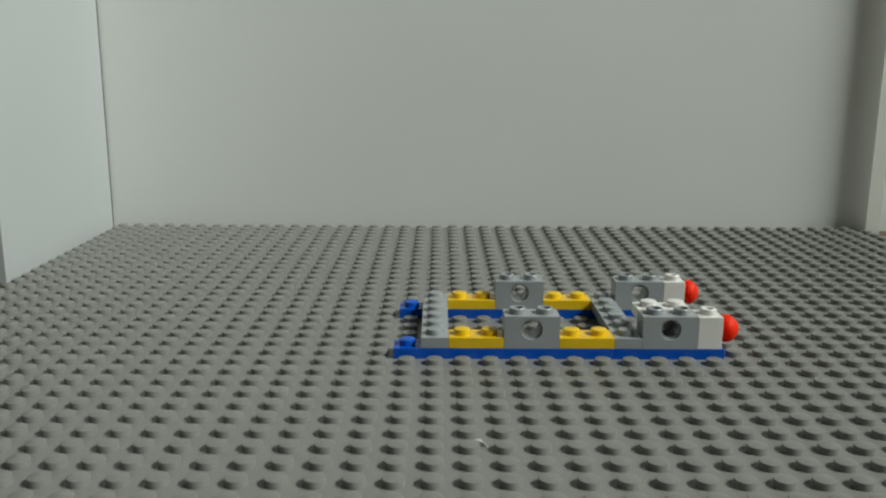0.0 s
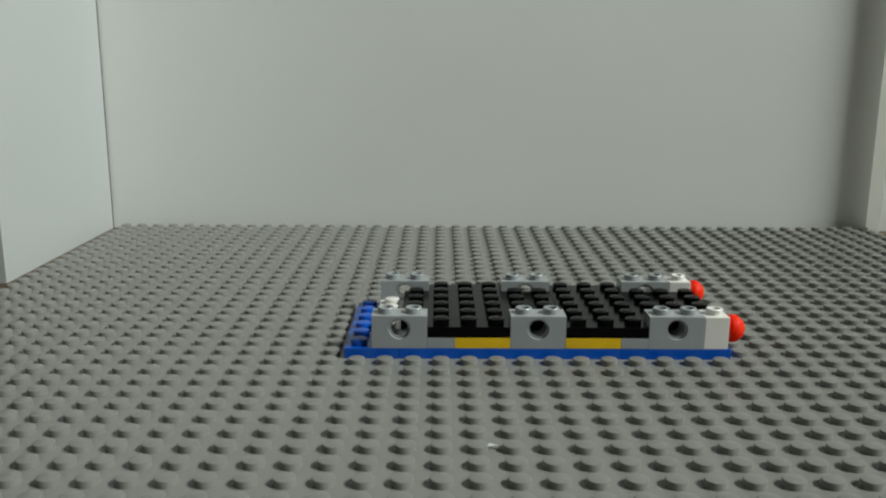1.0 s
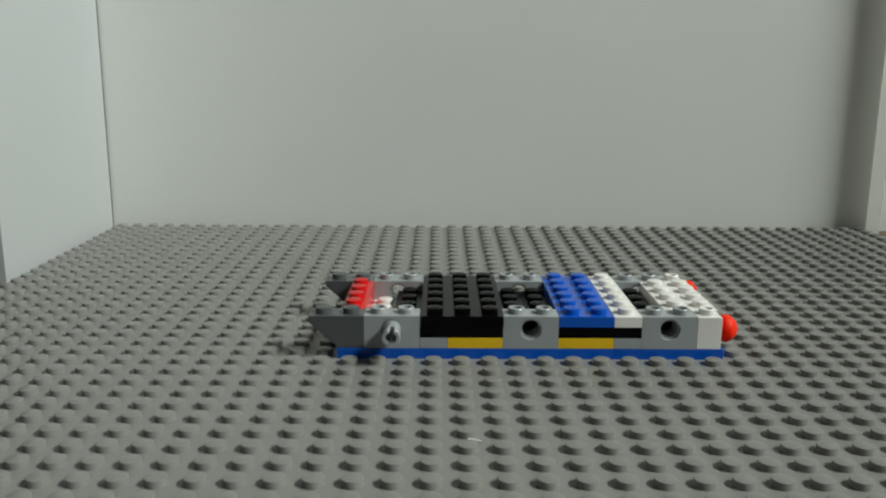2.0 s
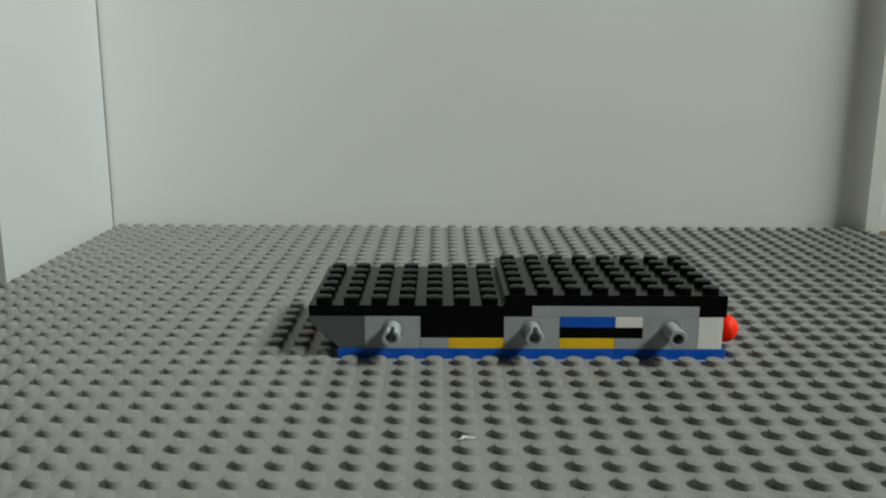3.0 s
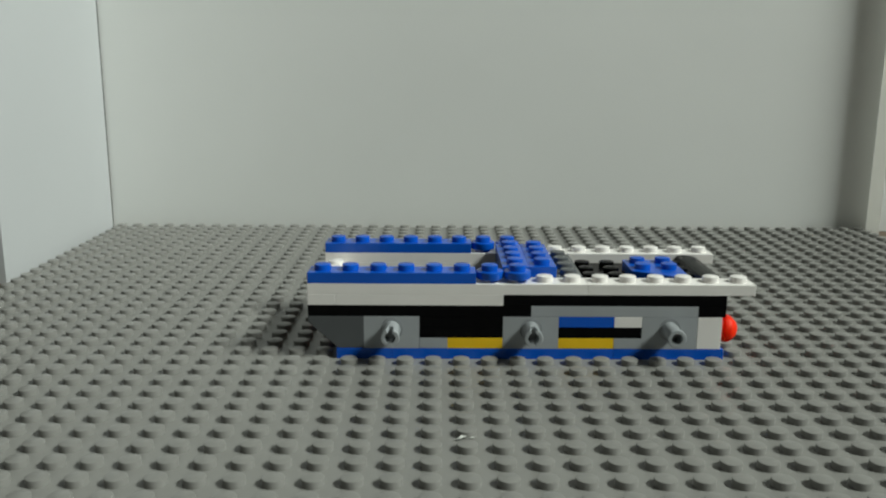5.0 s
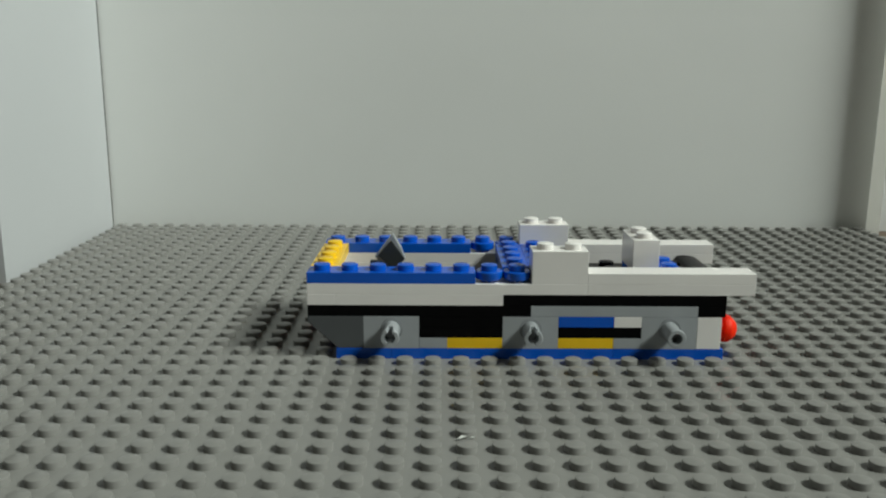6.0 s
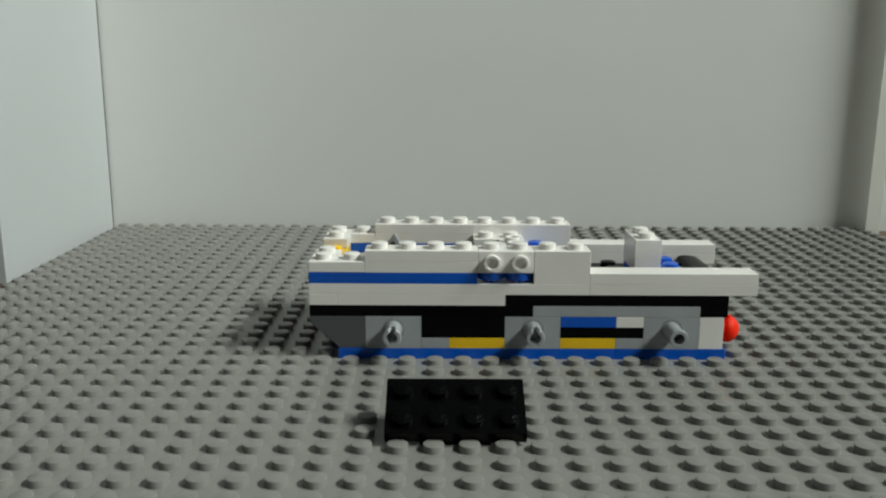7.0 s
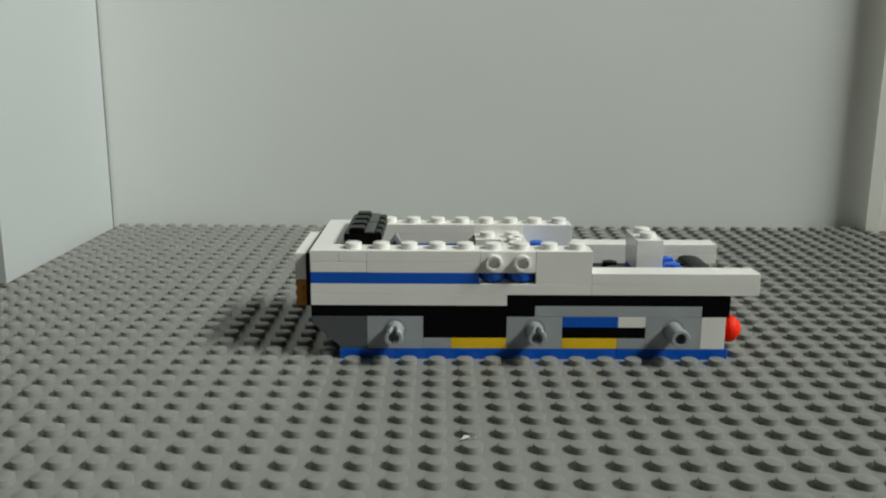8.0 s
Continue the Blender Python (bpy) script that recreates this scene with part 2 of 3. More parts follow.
def nose_slope(t, u, v, w, where):
    """An inverted slope brick: studs on top, the underside cut away towards the nose."""
    bm = bmesh.new()
    h = 3 * W - 0.01 * MM
    prism(bm, ((-S + GAP, h), (-S + GAP, h - 1.9 * MM), (0.6 * MM, 0), (S - GAP, 0), (S - GAP, h)), GAP - S / 2, S / 2 - GAP, 0.2 * MM)
    ob = new("slope_brick", mesh_from(bm, "slope_brick", MAT["dark grey"]))
    tagged(ob, "dark grey inverted slope brick at the nose, " + where, "toy slope", GROUP)
    for i in (-0.5, 0.5):
        add_stud(ob, i * S, 0, h, "dark grey")
    return record(ob, seat(u + 1, v + 0.5, w), t)


def curved_brick(t, u, v, w, where):
    """A red brick with a belly-shaped front and two studs."""
    h = 3 * W - 0.01 * MM
    belly = [(S / 2 - GAP, 0), (S / 2 - GAP, h), (-S / 2 + 1.2 * MM, h)]
    for k in range(9):
        a = radians(60 - 17 * k)
        belly.append((-S / 2 + 2.0 * MM - 2.6 * MM * math.cos(a), h * 0.55 + h * 0.45 * math.sin(a)))
    belly.append((-S / 2 + 2.6 * MM, 0))
    bm = prism(bmesh.new(), belly, GAP - S, S - GAP)
    ob = new("curved_brick", mesh_from(bm, "curved_brick", MAT["red"], True))
    tagged(ob, "bright red brick with a bowed front, " + where, "toy brick", GROUP)
    for j in (-0.5, 0.5):
        add_stud(ob, 0, j * S, h, "red")
    return record(ob, seat(u + 0.5, v + 1, w), t)


def grille(t, colour, m, where):
    """A tile of one by two units, with slots between its bars."""
    ob = tagged(new("grille_tile"), "%s plastic grille tile with slots between bars, %s" % (colour, where), "toy tile", GROUP)
    part("base", box(bmesh.new(), GAP - S, S - GAP, GAP - S / 2, S / 2 - GAP, 0, 0.7 * MM, 0.1 * MM), MAT[colour], ob)
    for y in (-2.95, 0.0, 2.95):
        bm = box(bmesh.new(), GAP - S, S - GAP, (y - 0.92) * MM, (y + 0.92) * MM, 0.6 * MM, 3.18 * MM, 0.15 * MM)
        part("bar", bm, MAT[colour], ob)
    for x in (-S + 0.6 * MM, S - 0.6 * MM):
        part("end_bar", box(bmesh.new(), x - 0.58 * MM, x + 0.58 * MM, -3.7 * MM, 3.7 * MM, 1.0 * MM, 2.9 * MM, 0.1 * MM), MAT[colour], ob)
    return record(ob, m, t)


def side_stud_brick(t, u, v, w, where):
    """Two plates high, with two hollow studs on its face besides those on top."""
    bm = box(bmesh.new(), GAP - S, S - GAP, GAP - S / 2, S / 2 - GAP, 0, 2 * W - 0.01 * MM, 0.22 * MM)
    ob = new("side_stud_brick", mesh_from(bm, "side_stud_brick", MAT["white"]))
    tagged(ob, "white brick with hollow side studs, " + where, "toy brick", GROUP)
    for i in (-0.5, 0.5):
        add_stud(ob, i * S, 0, 2 * W - 0.01 * MM, "white")
        add_stud(ob, i * S, GAP - S / 2, 3.1 * MM, "white", (90, 0, 0), True)
    return record(ob, seat(u + 1, v + 0.5, w), t)


def corner_plate(t, u, v, w, flip, where):
    """An L-shaped plate with three studs; flip turns its short arm towards the front."""
    bm = bmesh.new()
    d = -1 if flip else 1
    box(bm, GAP - S, S - GAP, min(-d * S, 0) + GAP, max(-d * S, 0) - GAP, 0, W - 0.01 * MM, 0.2 * MM)
    y0, y1 = (-S + GAP, S * 0.1) if flip else (GAP - S * 0.1, S - GAP)
    box(bm, GAP - S, -GAP, y0, y1, 0, W - 0.012 * MM, 0.2 * MM)
    ob = new("corner_plate", mesh_from(bm, "corner_plate", MAT["white"]))
    tagged(ob, "white L-shaped corner plate, " + where, "toy plate", GROUP)
    for x, y in ((-0.5, -0.5 * d), (0.5, -0.5 * d), (-0.5, 0.5 * d)):
        add_stud(ob, x * S, y * S, W - 0.012 * MM, "white")
    return record(ob, seat(u + 1, v + 1, w), t)


def seat_slope(t, u, v, w):
    """Blue: a flat wedge plate with four studs, its front edge cut aslant."""
    outline = [(x * S, -y * S) for x, y in ((-0.98, 1.98), (0.98, 1.98), (0.98, -0.98), (0.8, -0.98), (-0.98, 0.1))]
    bm = bmesh.new()
    tmp = prism(bmesh.new(), outline, 0, W, 0.2 * MM)
    bmesh.ops.rotate(tmp, cent=(0, 0, 0), matrix=Matrix.Rotation(radians(90), 3, "X"), verts=tmp.verts)
    join(bm, tmp)
    ob = new("wedge_plate", mesh_from(bm, "wedge_plate", MAT["blue"]))
    tagged(ob, "blue plastic wedge plate with four studs, on the black deck", "toy plate", GROUP)
    for i in (-0.5, 0.5):
        for k in (0.5, 1.5):
            add_stud(ob, i * S, k * S, W, "blue")
    return record(ob, seat(u + 1, v + 1, w), t)


def edge_slope(t, u, v, w, where):
    """Black: two units deep, its top rounded off in a nose that stands out past the tail."""
    bow = [(0.25 * S + 0.6 * S * math.sin(radians(a)), W * (0.4 + 0.5 * math.cos(radians(a)))) for a in range(0, 91, 15)]
    curve = [(-S / 2 + GAP, 0), (-S / 2 + GAP, W * 0.3), (-0.12 * S, W * 0.36), (-0.02 * S, W * 0.8), (0.1 * S, W * 0.88)] + bow + [(0.8 * S, 0.12 * W), (0.7 * S, 0.02 * W), (S / 2, 0)]
    ob = new("slope_tile", mesh_from(prism(bmesh.new(), curve, GAP - S, S - GAP), "slope_tile", MAT["matt black"], True))
    tagged(ob, "smooth black plastic curved slope tile, " + where, "toy slope", GROUP)
    return record(ob, seat(u + 0.5, v + 1, w), t)


def control_panel(t, u, v, w):
    """A dark panel held aslant on a clip."""
    ob = tagged(new("control_panel"), "dark tilted control panel in a pointed grey shell in the cab", "toy panel", GROUP)
    bm = box(bmesh.new(), -S / 2 + GAP, S / 2 - GAP, -S / 2 + GAP, S / 2 - GAP, 0, W, 0.2 * MM)
    part("clip_base", bm, MAT["black"], ob, "black clip")
    part("clip_arm", box(bmesh.new(), -3.6 * MM, 3.6 * MM, 0.2 * MM, 3 * MM, W - 0.2 * MM, W + 5.0 * MM, 0.3 * MM), MAT["black"], ob, "black clip arm")
    outline = [(x * MM, W + z * MM) for x, z in ((-2.0, 6.7), (3.5, 13.9), (6.0, 9.7), (7.4, 6.2), (4.0, 2.2))]
    part("shell", prism(bmesh.new(), outline, -1.3 * MM, 1.4 * MM, 0.25 * MM), MAT["grey"], ob, "light grey pointed shell")
    face = [(x * MM, W + z * MM) for x, z in ((-1.0, 7.2), (3.1, 12.0), (7.2, 6.3), (4.0, 2.8))]
    part("panel", prism(bmesh.new(), face, -1.9 * MM, -1.2 * MM, 0.15 * MM), MAT["charcoal"], ob)
    return record(ob, seat(u + 0.5, v + 0.5, w), t)


def vent(t, u, v, w, depth, where):
    """A black engine vent: a stepped top over a louvred end."""
    ob = tagged(new("vent"), "black plastic louvred engine vent on white studs, " + where, "toy vent", GROUP)
    d = depth * S
    part("base", box(bmesh.new(), 0, 1.24 * S, GAP, d - GAP, 0, 1.0 * W, 0.2 * MM), MAT["matt black"], ob)
    part("shelf", box(bmesh.new(), 0.74 * S, 1.1 * S, GAP + 0.3 * MM, d - GAP - 0.3 * MM, 1.0 * W, 1.17 * W, 0.2 * MM), MAT["charcoal"], ob, "dark grey shelf")
    n = depth * 1
    for k in range(n):
        part("fin", box(bmesh.new(), 0.17 * S, 0.76 * S, k * S + 1.0 * MM, (k + 1) * S - 1.2 * MM, 0.85 * W, 1.48 * W, 0.6 * MM), MAT["matt black"], ob)
        part("louvre", box(bmesh.new(), 1.08 * S, 1.37 * S, k * S + 0.9 * MM, (k + 1) * S - 1.1 * MM, 0.05 * W, 1.1 * W, 0.55 * MM), MAT["matt black"], ob)
    return record(ob, seat(u, v, w), t)


# ---- the room ----
TABLE_Z = -1.6 * MM


def slab(name, x0, x1, y0, y1, z0, z1, mat, label, category, bevel=0.0, kind="structure"):
    ob = new(name, mesh_from(box(bmesh.new(), x0, x1, y0, y1, z0, z1, bevel), name, mat))
    return tagged(ob, label, category, kind=kind)


def room():
    slab("floor", -1.6, 1.5, -2.2, 1.2, -0.80, -0.75, MAT_TABLE, "plain brown wooden room floor", "floor")
    slab("ceiling", -1.6, 1.5, -2.2, 1.2, 2.12, 2.17, MAT_WALL, "plain painted room ceiling", "ceiling")
    slab("wall_west", -1.6, -1.5, -2.1, 1.1, -0.75, 2.12, MAT_WALL, "plain painted room wall", "wall")
    slab("wall_north", -1.6, 1.5, 1.1, 1.2, -0.75, 2.12, MAT_WALL, "plain painted room wall", "wall")
    slab("wall_south", -1.6, 1.5, -2.2, -2.1, -0.75, 2.12, MAT_WALL, "plain painted room wall", "wall")
    bm = bmesh.new()
    for y0, y1, z0, z1 in ((-2.1, WIN_Y[0], -0.75, 2.12), (WIN_Y[1], 1.1, -0.75, 2.12), (*WIN_Y, -0.75, SILL), (*WIN_Y, HEAD, 2.12)):
        box(bm, WALL_X, WALL_X + REVEAL + 0.02, y0, y1, z0, z1)
    tagged(new("wall_east", mesh_from(bm, "wall_east", MAT_WALL)), "painted room wall with a window opening", "wall", kind="structure")
    slab("table", -0.95, 0.58, -1.1, 0.62, TABLE_Z - 0.03, TABLE_Z - 0.0001, MAT_TABLE, "brown wooden table top under the baseplate", "table", 0.003)


room()


def card_panels():
    back = slab("backdrop_panel", -0.16505, 0.36, 0.2815, 0.2865, TABLE_Z, 0.21, MAT_CARD, "matt white card standing upright behind the baseplate", "backdrop")
    side = slab("side_panel", -0.170, -0.165, 0.1672, 0.2803, TABLE_Z, 0.21, MAT_SIDE_CARD, "white card, its colour dimmed against the daylight, standing upright beside the baseplate", "backdrop")
    shaded = slab("side_panel", 0.2253, 0.2256, 0.268, 0.2813, TABLE_Z, 0.21, MAT_PAPER, "narrow sheet of white paper standing upright beside the baseplate", "backdrop")
    return back, side, shaded


card_panels()


# ---- the model, in the order in which it is built ----
def base_and_frame():
    for v, side in ((0, "front"), (5, "rear")):
        block(-1, "blue", 2, v, 0, 8, 1, where="in the %s base strip" % side)
        block(-1, "blue", 10, v, 0, 4, 1, where="ending the %s base strip" % side)
        block(-1, "yellow", 4, v, 1, 2, 1, where="on the %s base strip" % side)
        block(-1, "yellow", 8, v, 1, 2, 1, where="on the %s base strip" % side)
        pin_brick(-1, 6, v, 1, "mid %s side" % side)
        pin_brick(-1, 11, v, 1, "%s side by the tail" % side)
        lamp_brick(-1, 13, v, 1, "%s corner of the tail" % side)
    block(-1, "grey", 3, 0, 1, 1, 6, where="across both base strips")
    block(-1, "grey", 10, 0, 1, 1, 6, where="across both base strips")
    block(-1, "white", 12, 1, 0, 1, 1, 3, where="loose behind the tail brick", gone=0.5)
    block(-1, "white", 11, 1, 3, 2, 1, where="loose on a white brick", gone=0.5)
    block(0.1, "black", 8, 5, 2, 3, 1, where="on yellow at the rear side")
    block(0.2, "black", 3, 5, 2, 3, 1, where="on yellow at the rear side")
    block(0.3, "black", 3, 0, 2, 3, 1, where="on yellow at the front side")
    block(0.4, "black", 8, 0, 2, 3, 1, where="on yellow at the front side")
    block(0.5, "black", 2, 1, 2, 6, 4, where="flooring the middle of the frame")
    block(0.5, "black", 8, 1, 2, 6, 4, where="flooring the tail of the frame")


def nose():
    block(0.6, "blue", 0, 2, 0, 2, 4, where="lengthening the base at the nose")
    block(0.7, "blue", 0, 0, 0, 2, 2, where="finishing the base at the nose")
    block(0.8, "white", 1, 1, 1, 1, 4, where="across the blue nose plates")
    pin_brick(0.9, 1, 5, 1, "rear side by the nose")
    pin_brick(1.0, 1, 0, 1, "front side by the nose")
    curved_brick(1.1, 0, 3, 1, "inside the nose")
    curved_brick(1.2, 0, 1, 1, "inside the nose, beside another")
    nose_slope(1.3, -1, 5, 1, "rear side")
    nose_slope(1.4, -1, 0, 1, "front side")
    block(1.5, "white", 10, 0, 3, 1, 6, where="across the black floor")
    block(1.6, "white", 12, 1, 3, 2, 4, where="on the black floor at the tail")


def lower_deck():
    block(1.8, "blue", 8, 0, 3, 2, 6, where="beside a white plate")
    block(1.9, "black", 3, 0, 3, 3, 6, where="hidden in the middle of the body")
    for k, u in enumerate((2, 7, 12)):
        axle_pin(2.0 + 0.2 * k, u, 0, 1, 1, k < 2, "front side")
        axle_pin(2.1 + 0.2 * k, u, 6, 1, -1, k < 2, "rear side")
    block(2.6, "black", -1, 0, 4, 8, 6, where="flooring the cab")
    block(2.7, "black", 13, 0, 4, 1, 6, where="across the tail")
    block(2.8, "grey", 7, 5, 4, 6, 1, studs=False, where="along the rear side")
    block(2.9, "grey", 7, 0, 4, 6, 1, studs=False, where="along the front side")
    block(3.0, "black", 6, 0, 5, 8, 6, where="covering the rear half of the vehicle")


def white_walls():
    block(3.1, "white", 0, 5, 5, 6, 1, where="along the cab's rear side")
    block(3.2, "white", -1, 0, 5, 1, 6, where="across the nose")
    block(3.3, "white", 0, 0, 5, 6, 1, where="along the cab's front side")
    grille(3.4, "white", seat(0.5, 3, 5, rz=90), "on the cab floor")
    block(3.5, "white", -1, 5, 6, 10, 1, where="long rear wall layer")
    block(3.6, "dark grey", 6, 3, 6, 3, 2, where="on the deck behind the cab")
    block(3.7, "dark grey", 6, 1, 6, 3, 2, where="on the deck behind the cab")
    block(3.8, "white", -1, 0, 6, 10, 1, where="long front wall layer")
    edge_slope(3.9, 13, 1, 6, "at the tail")
    edge_slope(3.9, 13, 3, 6, "at the tail")
    seat_slope(4.0, 11, 1, 6)
    block(4.1, "white", 9, 5, 6, 6, 1, where="overhanging the tail, rear side")
    block(4.2, "white", 9, 0, 6, 6, 1, where="overhanging the tail, front side")


def blue_band():
    block(4.3, "blue", -1, 5, 7, 6, 1, where="band along the rear wall")
    round_plate(4.4, "blue", 5, 5, 7, "on the rear wall")
    round_plate(4.5, "blue", 6, 5, 7, "on the rear wall")
    block(4.6, "blue", 6, 1, 7, 1, 4, where="across the deck behind the cab")
    block(4.6, "blue", 7, 1, 7, 1, 4, where="beside another blue plate")
    round_plate(4.7, "blue", 6, 0, 7, "on the front wall")
    round_plate(4.8, "blue", 5, 0, 7, "on the front wall")
    block(4.9, "blue", -1, 0, 7, 6, 1, where="band along the front wall")
    block(5.1, "yellow", -1, 1, 7, 1, 4, where="across the nose between blue bands")
    control_panel(5.2, 1, 2, 5)
    block(5.4, "white", 7, 5, 7, 2, 1, 3, where="on the rear wall")
    block(5.6, "white", 7, 0, 7, 2, 1, 3, where="on the front wall")
    block(5.7, "white", 9, 5, 7, 6, 1, studs=False, where="capping the rear wall at the tail")
    block(5.9, "white", 9, 0, 7, 6, 1, studs=False, where="capping the front wall at the tail")
    block(6.0, "white", 11, 2, 7, 1, 2, 3, where="post standing on the tail deck")


def upper_walls():
    block(6.1, "white", 5, 5, 8, 2, 1, 2, where="on the rear wall's round plates")
    block(6.1, "white", 5, 4, 8, 2, 1, where="ledge inside the rear wall")
    block(6.2, "white", 6, 1, 8, 1, 3, where="across the deck behind the cab", hollow=True)
    side_stud_brick(6.3, 5, 0, 8, "on the front wall's round plates")
    block(6.4, "white", 1, 5, 8, 4, 1, where="on the rear blue band")
    block(6.5, "white", 1, 5, 9, 4, 1, where="topping the rear wall")
    block(6.6, "white", 1, 0, 8, 4, 1, where="on the front blue band")
    block(6.7, "white", 1, 0, 9, 4, 1, where="topping the front wall")
    corner_plate(6.9, -1, 4, 8, True, "rear corner of the nose")
    corner_plate(6.9, -1, 0, 8, False, "front corner of the nose")


# the nose shield is put together on the baseplate and then hung on the nose
SHIELD_LOW = Matrix.Translation((7.3 * MM, 20.3 * MM, 0.8 * MM)) @ pose(0, 0, 0, 28.5, 0, 0)
SHIELD_SET = Matrix.Translation((X0 - S + 0.8 * MM, Y0 + 3 * S, 4.2 * W)) @ pose(0, 0, 0, 90, 0, -90)


def shield():
    """Black plate with a grille below and a smooth white tile above; its own space: x along it, y up it, z out of it."""
    made = []
    for name, colour, y, n, t in (("plate", "black", 0, 2, 7.0), ("grille", "orange", 0, 1, 7.1), ("grille", "orange", 0, 1, 7.2), ("tile", "white", 1, 1, 7.3)):
        if name == "grille":
            m = Matrix.Translation(((-1 if t < 7.15 else 1) * S, 0.5 * S, W))
            ob = grille(t, colour, m, "on the nose shield")
        elif name == "plate":
            ob, m = block(t, colour, 0, 0, 0, 4, 2, where="bearing the nose shield"), Matrix.Translation((0, S, 0))
        else:
            ob, m = block(t, colour, 0, 0, 0, 4, 1, studs=False, where="upper half of the nose shield"), Matrix.Translation((0, 1.5 * S, W))
        PIECES.pop()
        made.append((ob, m, t))
    # the bracket behind the plate
    ob = tagged(new("bracket"), "black plastic angle bracket behind the nose shield", "toy bracket", GROUP)
    part("upright", box(bmesh.new(), -S + GAP, S - GAP, GAP, 2 * S - GAP, -1.7 * MM, -0.05 * MM, 0.2 * MM), MAT["black"], ob, smooth=True)
    part("foot", box(bmesh.new(), -S + GAP, S - GAP, 2 * S - 4.75 * MM, 2 * S - 3.1 * MM, -9.6 * MM, -1.6 * MM, 0.2 * MM), MAT["black"], ob, smooth=True)
    for x in (-0.5, 0.5):
        add_stud(ob, x * S, 2 * S - 3.1 * MM, -5.6 * MM, "black", (-90, 0, 0))
    made.append((ob, Matrix(), 7.0))
    return made


def nose_top():
    block(7.7, "white", 0, 0, 9, 1, 6, where="across the nose top")
    block(7.8, "white", -1, 0, 9, 1, 6, studs=False, where="lip of the nose top")
    vent(7.9, 0.1, 3, 10, 2, "rear of two")
    vent(8.0, 0.1, 1, 10, 2, "front of two")


base_and_frame()
nose()
lower_deck()
white_walls()
blue_band()
upper_walls()
SHIELD = shield()
nose_top()


def lint():
    """A wisp of pale fibre lying on the baseplate."""
    cu = bpy.data.curves.new("lint", "CURVE")
    cu.dimensions, cu.bevel_depth, cu.bevel_resolution = "3D", 0.13 * MM, 1
    for k in range(5):
        s = cu.splines.new("POLY")
        s.points.add(7)
        a = 0.5 * k
        for i, p in enumerate(s.points):
            q = i / 7 - 0.5
            p.co = (q * (4.4 - 0.6 * k) * MM, (0.7 * math.sin(3 * q + a) + 0.25 * math.sin(9 * q + 2 * a)) * MM, (0.35 + 0.3 * math.cos(5 * q + a)) * MM, 1)
    tmp = bpy.data.objects.new("wisp", cu)
    me = bpy.data.meshes.new_from_object(tmp)
    bpy.data.objects.remove(tmp)
    me.materials.append(MAT_LINT)
    return tagged(new("lint", me), "small wisp of pale fibre lying on the grey baseplate", "lint")


LINT = lint()


# ---- baseplate, with its studs last ----
COL0, ROW0, SIDE = -20, -13, 48


def stud_at(i, j):
    return (i + 0.297) * S, (j + 0.245) * S


def baseplate():
    x0, y0 = stud_at(COL0 - 0.5, ROW0 - 0.5)
    bm = box(bmesh.new(), x0 + 0.1 * MM, x0 + SIDE * S - 0.1 * MM, y0 + 0.1 * MM, y0 + SIDE * S - 0.1 * MM, TABLE_Z, 0, 0.3 * MM)
    plate = new("baseplate", mesh_from(bm, "baseplate", MAT_PLATE))
    tagged(plate, "large grey plastic studded baseplate lying on the table", "baseplate")
    one = mesh_from(lathe(bmesh.new(), LOW_PROFILE, 20), "stud", MAT_PLATE, True)
    verts, faces = [], []
    src_v = [tuple(v.co) for v in one.vertices]
    src_f = [tuple(p.vertices) for p in one.polygons]
    for i in range(COL0, COL0 + SIDE):
        for j in range(ROW0, ROW0 + SIDE):
            x, y = stud_at(i, j)
            if -10 <= i < 15 and -1 <= j < 11:
                ob = new("stud", one)
                ob.parent = plate
                ob.location = (x, y, 0)
            else:
                k = len(verts)
                verts.extend((x + a, y + b, c) for a, b, c in src_v)
                faces.extend(tuple(q + k for q in f) for f in src_f)
    me = bpy.data.meshes.new("stud_field")
    me.from_pydata(verts, [], faces)
    me.materials.append(MAT_PLATE)
    me.polygons.foreach_set("use_smooth", [True] * len(me.polygons))
    me.set_sharp_from_angle(angle=radians(35))
    field = new("stud_field", me)
    field.parent = plate
    tagged(field, "rows of grey plastic studs", kind="stuff")
    return plate


PLATE = baseplate()


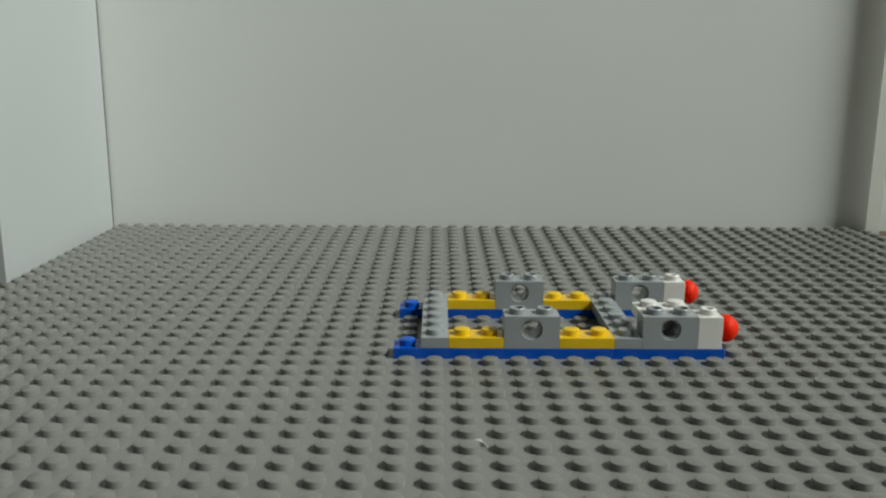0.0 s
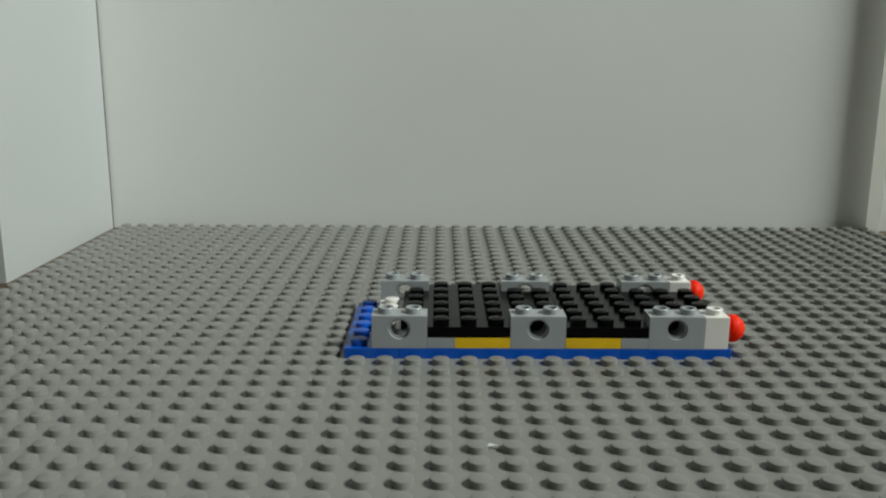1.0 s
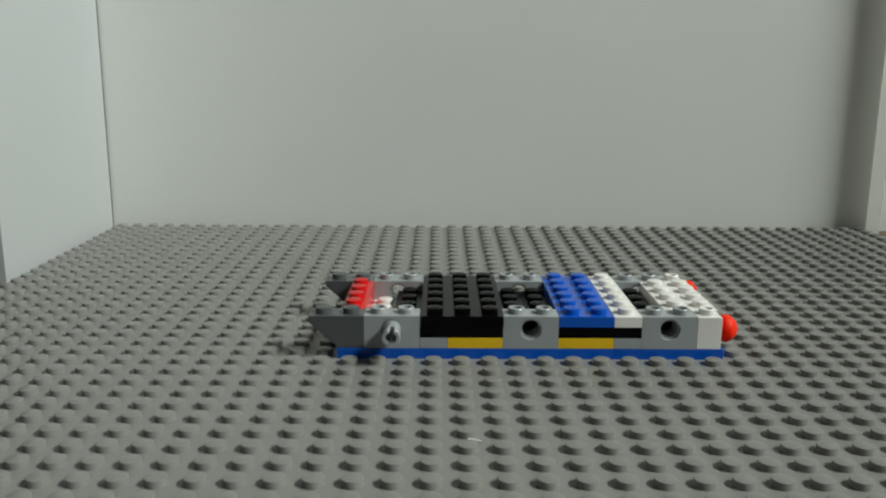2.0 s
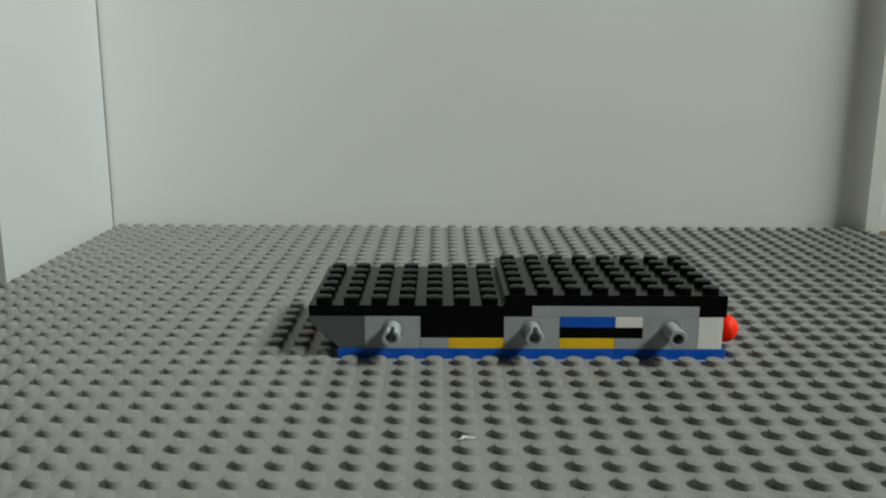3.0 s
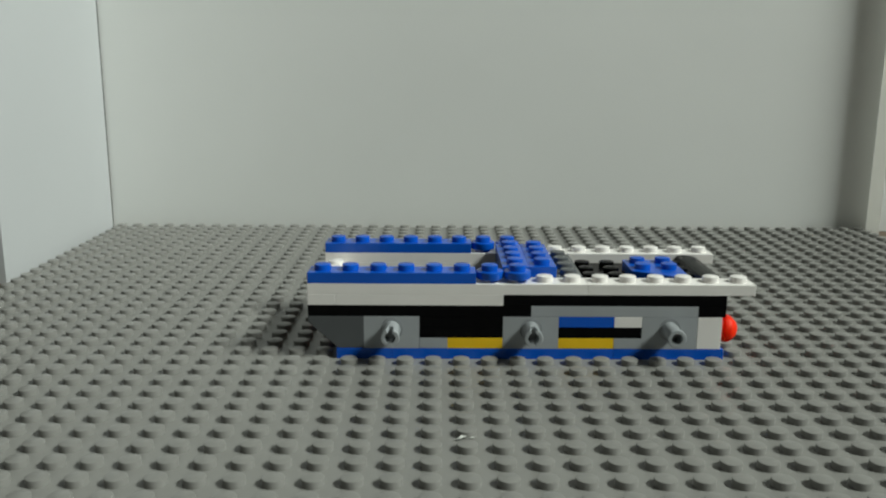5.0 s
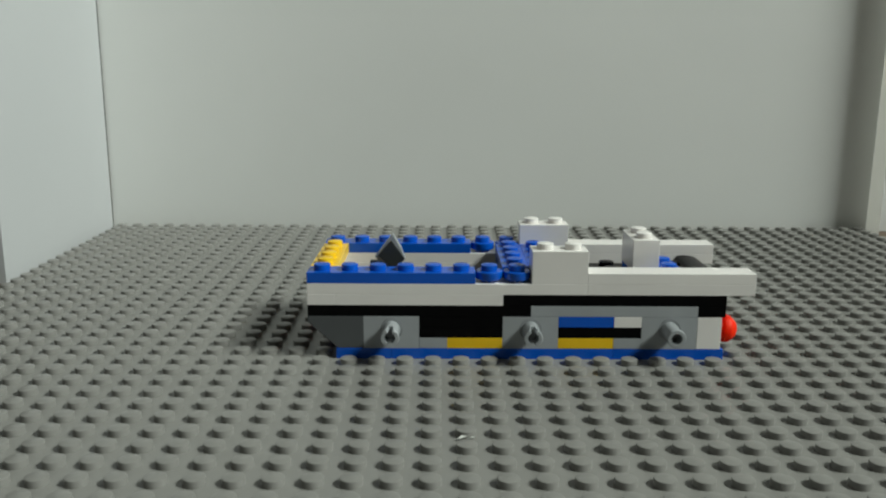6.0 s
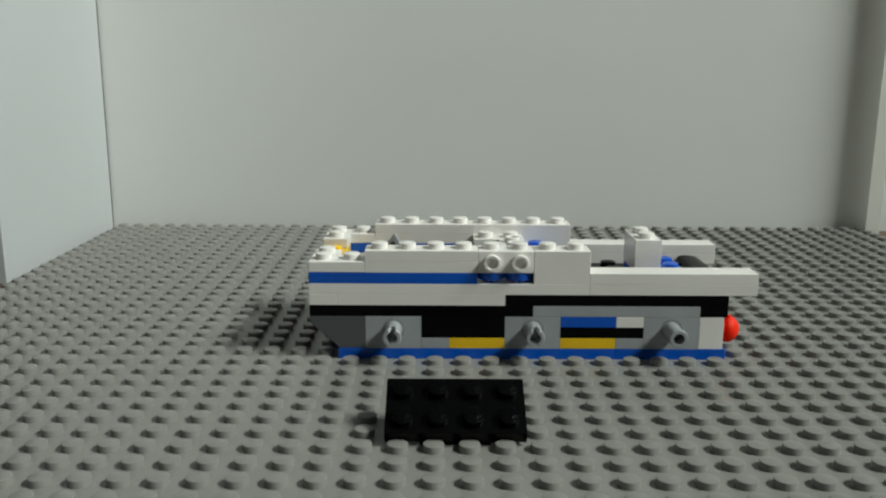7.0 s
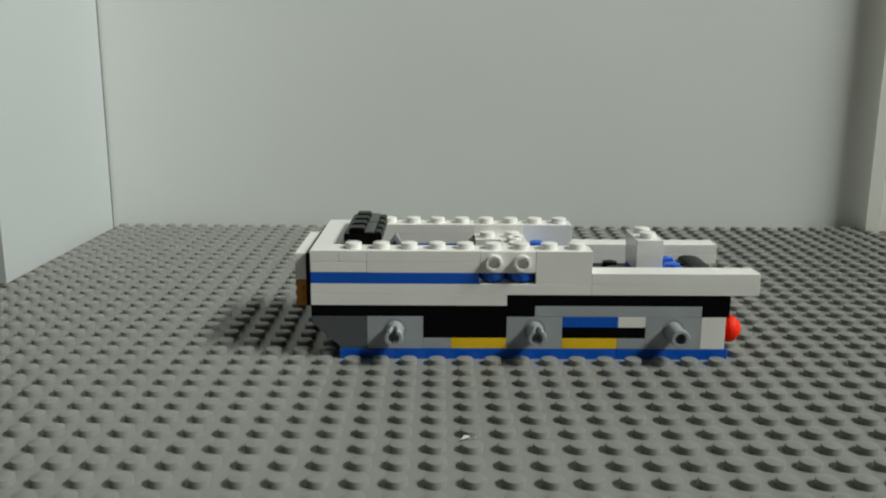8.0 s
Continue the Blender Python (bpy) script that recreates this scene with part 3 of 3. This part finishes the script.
def motions():
    """The baseplate is nudged between the exposures, and each piece comes from the table behind the camera to its seat."""
    nudge = [(0.0, 0.0), (0.433, 0.0), (0.467, 1.3), (0.9, 1.75), (1.0, 1.85), (1.5, 2.35), (1.633, 2.35), (1.667, -0.5), (2.7, 0.5),
             (2.8, 0.55), (2.9, 0.3), (3.0, -0.1), (3.5, -0.45), (4.0, 0.0), (4.5, -0.2), (6.0, -0.45), (6.5, -0.3), (7.0, 0.15), (7.5, 0.2), (8.0, 0.65)]

    def slide(t):
        for (a, p), (b, q) in zip(nudge, nudge[1:]):
            if a <= t <= b:
                return Matrix.Translation(((p + (q - p) * (t - a) / (b - a)) * MM, 0, 0))
        return Matrix.Translation((nudge[-1][1] * MM, 0, 0))

    walk(PLATE, [(t, slide(t)) for t, _ in nudge])
    frames = 1 / 30

    def rows_for(waiting, stages, gone=None):
        """stages: (seconds, seat) in time order; before the first the piece lies waiting."""
        rows = []
        first = stages[0][0]
        if first > 0:
            rows += [(0.0, waiting), (first - 2 * frames, waiting)]
        for k, (t, m) in enumerate(stages):
            a = max(0.0, t - frames)
            b = stages[k + 1][0] - 2 * frames if k + 1 < len(stages) else (gone - 2 * frames if gone else 8.0)
            rows.append((a, slide(a) @ m))
            rows += [(s, slide(s) @ m) for s, _ in nudge if a + frames / 2 < s < b - frames / 2]
            if b - a > frames / 2:
                rows.append((b, slide(b) @ m))
        if gone:
            rows += [(gone - frames, waiting), (8.0, waiting)]
        return rows

    spot = 0

    lifts = {"axle_pin": 7.05, "bracket": 9.7, "tail_lamp": 0.25}

    def waiting_place(ob):
        nonlocal spot
        x, y = spot % 10, spot // 10
        spot += 1
        return pose((-0.5 + 0.105 * x), -0.42 - 0.062 * y, TABLE_Z + lifts.get(ob.name.split(".")[0], 0) * MM)

    for ob, m, t, gone in PIECES:
        if t < 0 and gone is None:
            walk(ob, rows_for(m, [(0.0, m)]))
        else:
            walk(ob, rows_for(waiting_place(ob), [(max(t, 0.0), m)], gone))
    pushed = Matrix.Translation((2.5 * MM, 0, 0)) @ SHIELD_LOW
    for ob, m, t in SHIELD:
        stages = [(s, low @ m) for s, low in ((7.0, SHIELD_LOW), (7.1, pushed), (7.2, pushed), (7.3, SHIELD_LOW)) if s >= t - 0.01]
        walk(ob, rows_for(waiting_place(ob), stages + [(7.6, SHIELD_SET @ m)]))
    drift = [(0.0, 12.8, 20.8, -58), (0.433, 12.8, 20.8, -58), (0.467, 14.6, 19.4, -30), (1.0, 15.5, 18.7, -15), (1.633, 16.3, 17.8, -15), (1.667, 13.0, 19.0, -10),
             (2.8, 10.2, 23.0, 0), (3.5, 9.6, 23.2, 0), (7.0, 9.8, 23.4, 0), (8.0, 10.3, 23.2, 5)]
    walk(LINT, [(t, pose(x * MM, y * MM, 0.2 * MM, 0, 0, a)) for t, x, y, a in drift])


motions()
